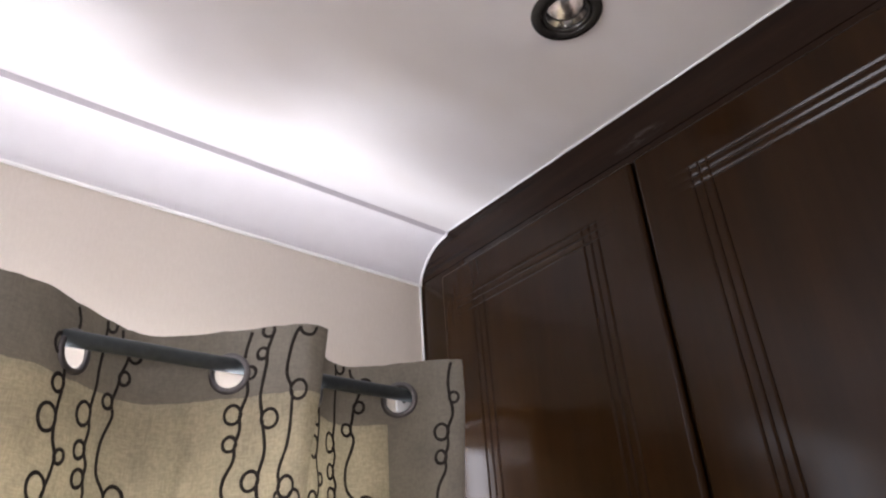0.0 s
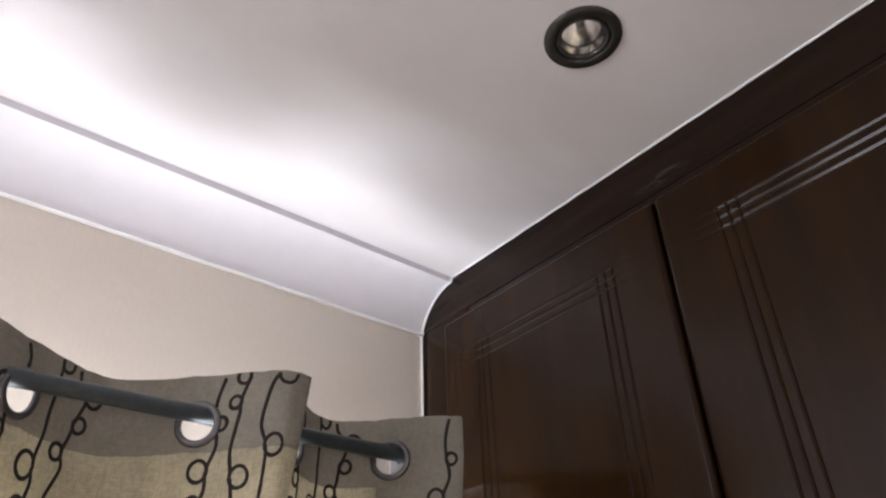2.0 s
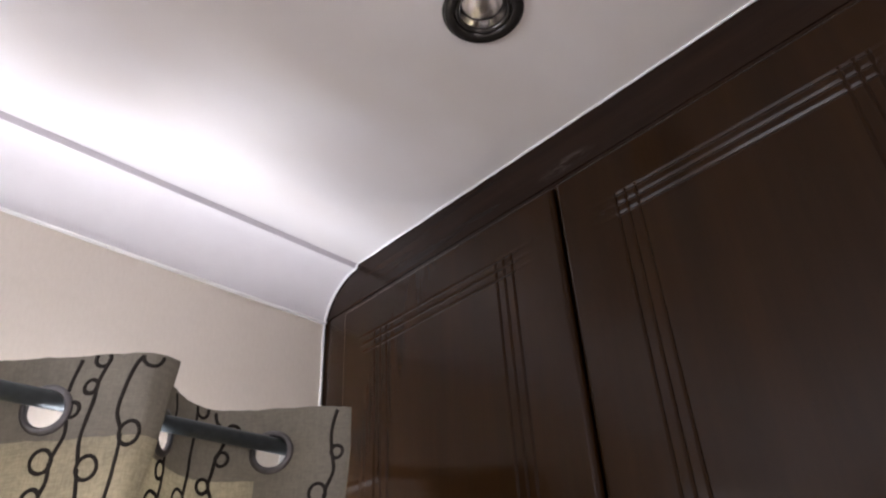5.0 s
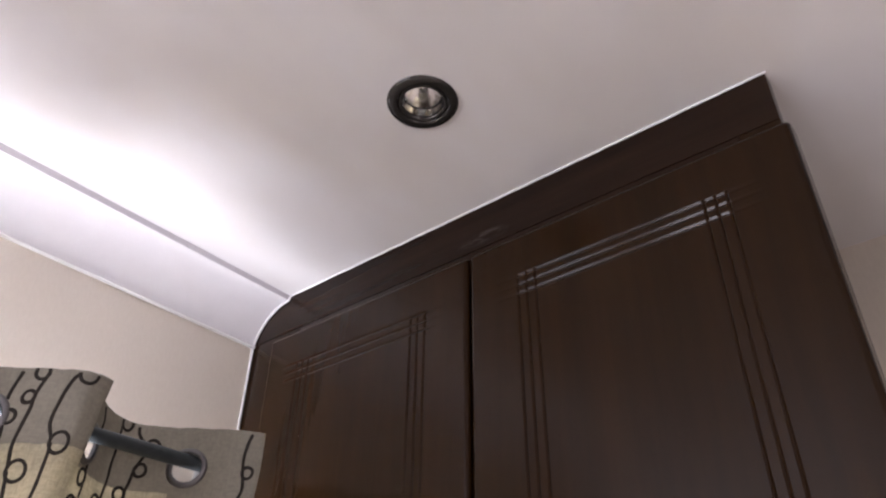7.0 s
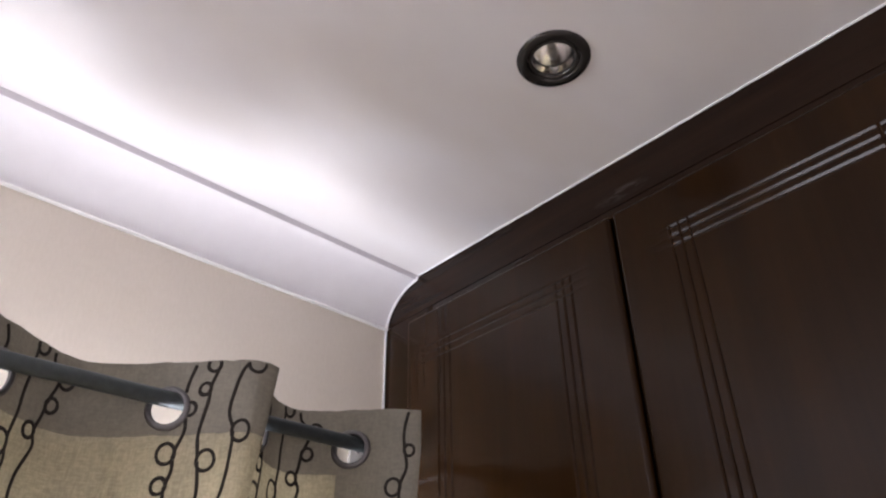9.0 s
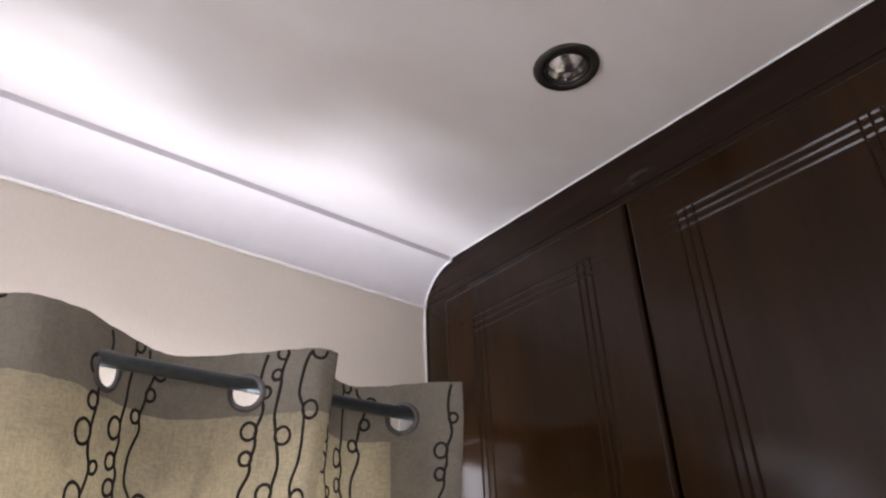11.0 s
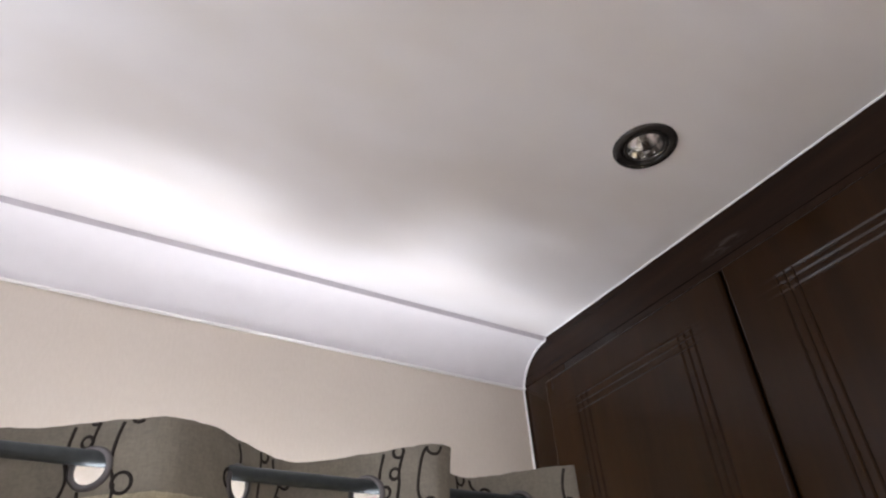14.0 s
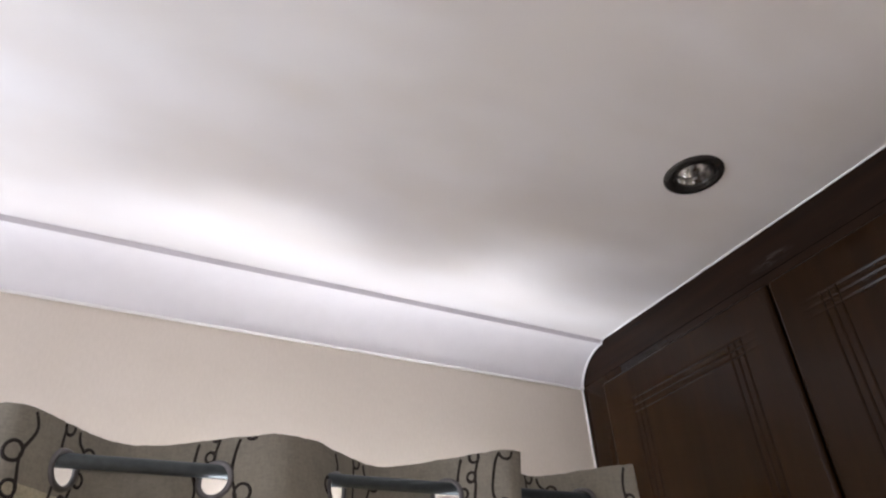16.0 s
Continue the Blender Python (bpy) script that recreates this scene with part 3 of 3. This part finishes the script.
def cord_path(ref, knots, loops, bottom):
    """A cord that wanders down the cloth through (v, du) knots and curls once round each loop (v, du of its middle, signed radius); it repeats every 0.2 m."""
    period = 0.2
    marks = sorted(knots + [(v, c - 0.8 * r) for v, c, r in loops])
    vs = [v + period * k for k in range(6) for v, _ in marks]
    ds = [d + (0.004 * math.sin(k * 2.1 + ref * 40) if k else 0.0) for k in range(6) for _, d in marks]
    curls = [(v + period * k, 0.88 * r * (1.0 if k == 0 else 0.9 + 0.05 * ((n * 7 + k * 3) % 5))) for k in range(6) for n, (v, _, r) in enumerate(sorted(loops))]

    def du(w):
        n = min(max(int(np.searchsorted(vs, w)), 1), len(vs) - 1)
        a, b = n - 1, n
        gap = max(vs[b] - vs[a], 1e-4)
        f = min(max((w - vs[a]) / gap, 0.0), 1.0)

        def slope(m):
            lo, hi = max(m - 1, 0), min(m + 1, len(vs) - 1)
            return (ds[hi] - ds[lo]) / max(vs[hi] - vs[lo], 1e-4)
        h = (2 * f ** 3 - 3 * f * f + 1, -2 * f ** 3 + 3 * f * f, f ** 3 - 2 * f * f + f, f ** 3 - f * f)
        return ds[a] * h[0] + ds[b] * h[1] + gap * (slope(a) * h[2] + slope(b) * h[3])

    path, v = [], 0.0
    for lv, rad in curls + [(bottom, 0)]:
        while v < min(lv, bottom):
            path.append((ref + du(v) + 0.0012 * noise.noise(Vector((v * 38, ref * 50 + ds[0] * 900, 0))), v))
            v += 0.004
        if lv >= bottom:
            break
        mid = ref + du(lv) + 0.87 * rad
        for k in range(23):
            a = 2 * math.pi * k / 22
            path.append((mid - rad * math.cos(a), lv + 1.12 * abs(rad) * math.sin(a)))
        v = lv + 0.002
    return path


def cord(ref, knots, loops, parent, bottom=FALL - 0.01):
    """The cord as a half-round ridge on the cloth."""
    runs, run = [], []
    for p in cord_path(ref, knots, loops, bottom):
        clear = RUN[0] + 0.004 < p[0] < -0.001 and p[1] > 0.0003 and all((p[0] - c) ** 2 + (p[1] - EYELET_V) ** 2 > 0.0225 ** 2 for c in CROSS)
        if clear and (not run or math.hypot(p[0] - run[-1][0], p[1] - run[-1][1]) < 0.02):
            run.append(p)
        elif run:
            runs, run = runs + [run], [p] if clear else []
    for path in runs + [run]:
        if len(path) > 3:
            cord_ridge(path, parent)


def cord_ridge(path, parent):
    bm = bmesh.new()
    wide = 0.0020
    rows = []
    for i, (u, v) in enumerate(path):
        a, b = path[max(i - 1, 0)], path[min(i + 1, len(path) - 1)]
        d = math.hypot(b[0] - a[0], b[1] - a[1]) or 1
        su, sv = -(b[1] - a[1]) / d, (b[0] - a[0]) / d
        w = wide * (1 + 0.18 * noise.noise(Vector((u * 90, v * 90, 0))))
        rows.append([bm.verts.new(cloth(min(u + su * w * s, -0.0004), max(v + sv * w * s, 0.0004), h)) for s, h in ((-1, 0.0001), (-0.7, 0.0009), (0, 0.0013), (0.7, 0.0009), (1, 0.0001))])
    for a, b in zip(rows, rows[1:]):
        for k in range(4):
            bm.faces.new((a[k], a[k + 1], b[k + 1], b[k]))
    return part("embroidered_cord", bm, CORD, parent, "dark brown cord stitched in curling loops")


def lifted_cord(ref, lift, knots, loops, parent):
    cord(ref, [(v - lift, d) for v, d in knots], [(v - lift, c, r) for v, c, r in loops], parent)


def group_a(ref, parent):
    """Three cords side by side, with loops to both sides."""
    cord(ref, [(0, -.047), (.022, -.038), (.145, -.047), (.174, -.041)], [(.051, -.060, -.011), (.090, -.055, -.009), (.126, -.061, -.0135), (.159, -.034, .007), (.191, -.058, -.0135)], parent)
    cord(ref, [(.03, .004), (.055, .003), (.08, .003), (.125, .004), (.16, .007), (.19, .010)], [(.004, .012, .009), (.110, -.010, -.0125), (.146, -.006, -.009), (.174, -.002, -.009)], parent)
    cord(ref, [(0, .029), (.015, .032), (.073, .033), (.102, .034), (.135, .024), (.165, .024), (.195, .030)], [(.028, .051, .0095), (.058, .042, .008), (.089, .023, -.008), (.187, .050, .0125)], parent)


def edge_cord(ref, parent, lift=0.0):
    lifted_cord(ref, lift, [(0, -.018), (.03, -.025), (.078, -.020), (.120, -.027), (.152, -.030), (.176, -.041), (.195, -.038)], [(.054, -.018, .0075), (.102, -.036, -.011), (.135, -.037, -.0085)], parent)


def group_b(ref, parent, lift=0.0):
    """The edge cord's pattern and two more beside it."""
    edge_cord(ref, parent, lift)
    lifted_cord(ref, lift, [(.045, .001), (.08, -.004), (.147, .004), (.196, -.001)], [(.005, .001, -.008), (.033, -.005, -.007), (.111, .008, .011), (.177, -.011, -.0105)], parent)
    lifted_cord(ref, lift, [(.012, .034), (.033, .028), (.060, .026), (.115, .033), (.144, .031), (.172, .022), (.198, .018)], [(.003, .049, .011), (.081, .042, .0115), (.188, .033, .0115)], parent)


def build_curtain():
    cur = holder("curtain", "beige linen eyelet curtain with dark curling cord embroidery, in folds", "curtain")
    hem, side = 0.083, -0.108
    cloth_piece("header_band", RUN[0], side, 0, hem, LINEN2, cur, 900, 54, "double-thick greyish header band")
    cloth_piece("side_hem", side, 0, 0, FALL, LINEN2, cur, 64, 552, "double-thick greyish side hem")
    cloth_piece("cloth_panel", RUN[0], side, hem, FALL, LINEN, cur, 420, 90, "single-layer linen, pale where daylight shines through")
    # unseen white sheet, added to throw window light onto cove and ceiling
    cloth_piece("lining", RUN[0] + 0.01, side, hem, FALL - 0.02, BOUNCE_LINING, cur, 280, 60, "unseen white lining, added to bounce window light upwards", back=0.003)
    for c in CROSS:
        eyelet_ring(c, cur)
    for ref in (FRONT - 0.705, FRONT - 0.260, -0.188):
        group_a(ref, cur)
    for ref, lift in ((FRONT - 0.490, 0.010), (FRONT - 0.055, 0.0)):
        group_b(ref, cur, lift)
    edge_cord(0.002, cur)
    return cur


build_curtain()


def build_rod():
    rod = holder("curtain_rod", "dark gunmetal curtain rod on white wall brackets, above the window", "curtain rod")
    a, b = Vector((-1.16, ROD_Y, rod_z(-1.16))), Vector((-0.066, ROD_Y, rod_z(-0.066)))
    part("pole", tube([a + (b - a) * k / 12 for k in range(13)], 0.0090, 20), RODMETAL, rod)
    for x in (-1.10, -0.050):
        z = rod_z(x)
        bracket = part("bracket", box(x - 0.020, x - 0.008, ROD_Y - 0.002, -0.004, z - 0.016, z - 0.0095, 0.001), WHITEMETAL, rod, "white metal bracket arm")
        plate = part("bracket_plate", box(x - 0.014, x + 0.014, -0.004, -0.0003, z - 0.04, z + 0.052, 0.001), WHITEMETAL, bracket)
        for dz in (-0.028, 0.041):
            bm = lathe([(0.0, 0.0022), (0.002, 0.002), (0.0036, 0.0), (0.0036, -0.001)], 14)
            bmesh.ops.transform(bm, matrix=pose(x, -0.0045, z + dz, 90, 0, 0), verts=bm.verts)
            part("screw", bm, BRONZE, bracket, "small dark screw head")
    return rod


build_rod()


# ---- ceiling lamp ----
def build_downlight():
    lamp = holder("downlight", "round recessed halogen downlight with dark nickel ring, switched off", "ceiling light")
    c = (*LIGHT, CEIL)
    part("trim_ring", lathe([(0.0425, 0.0), (0.0424, -0.0018), (0.0412, -0.0034), (0.0385, -0.0046), (0.0345, -0.0050), (0.0315, -0.0047), (0.0300, -0.0040), (0.0292, -0.0008), (0.0290, 0.012), (0.0302, 0.012)], 64, c), TRIMMETAL, lamp, "dark nickel trim ring")
    part("gimbal_ring", lathe([(0.0290, -0.001), (0.0286, -0.0030), (0.0276, -0.0038), (0.0262, -0.0036), (0.0250, -0.0026), (0.0241, -0.0010), (0.0240, 0.002), (0.0287, 0.003)], 64, c), TRIMMETAL, lamp, "dark inner ring that tilts")
    part("lamp_collar", lathe([(0.0240, 0.001), (0.0236, 0.004), (0.0229, 0.0085), (0.0227, 0.010)], 48, c), CHROME, lamp, "bright chrome collar")
    # black ring stands in for the shade in the gap round the dish
    part("shadow_gap", lathe([(0.0227, 0.0100), (0.0219, 0.0116), (0.0212, 0.0116)], 48, c), BLACK, lamp)
    # faceted dish
    bm = bmesh.new()
    rings, steps = 10, 56
    rows = []
    for k in range(rings + 1):
        f = k / rings
        r = 0.0213 - (0.0213 - 0.0062) * f
        h = 0.0115 + 0.024 * (1 - (r / 0.0213) ** 2)
        rows.append([bm.verts.new((c[0] + r * math.cos(2 * math.pi * (j + 0.5 * (k % 2)) / steps), c[1] + r * math.sin(2 * math.pi * (j + 0.5 * (k % 2)) / steps), c[2] + h)) for j in range(steps)])
    for k in range(rings):
        a, b = rows[k], rows[k + 1]
        for j in range(steps):
            jn = (j + 1) % steps
            if k % 2 == 0:
                bm.faces.new((a[j], a[jn], b[j]))
                bm.faces.new((a[jn], b[jn], b[j]))
            else:
                bm.faces.new((a[j], b[jn], b[j]))
                bm.faces.new((a[j], a[jn], b[jn]))
    part("reflector", bm, REFLECTOR, lamp, "faceted bright reflector dish", smooth=False)
    part("socket", lathe([(0.0064, 0.0338), (0.0064, 0.046), (0.0, 0.046)], 20, c), WHITEMETAL, lamp)
    part("bulb", lathe([(0.0, 0.0160), (0.0016, 0.0165), (0.0036, 0.0185), (0.0042, 0.022), (0.0042, 0.036)], 20, c), BULBGLASS, lamp, "clear halogen capsule")
    return lamp


build_downlight()
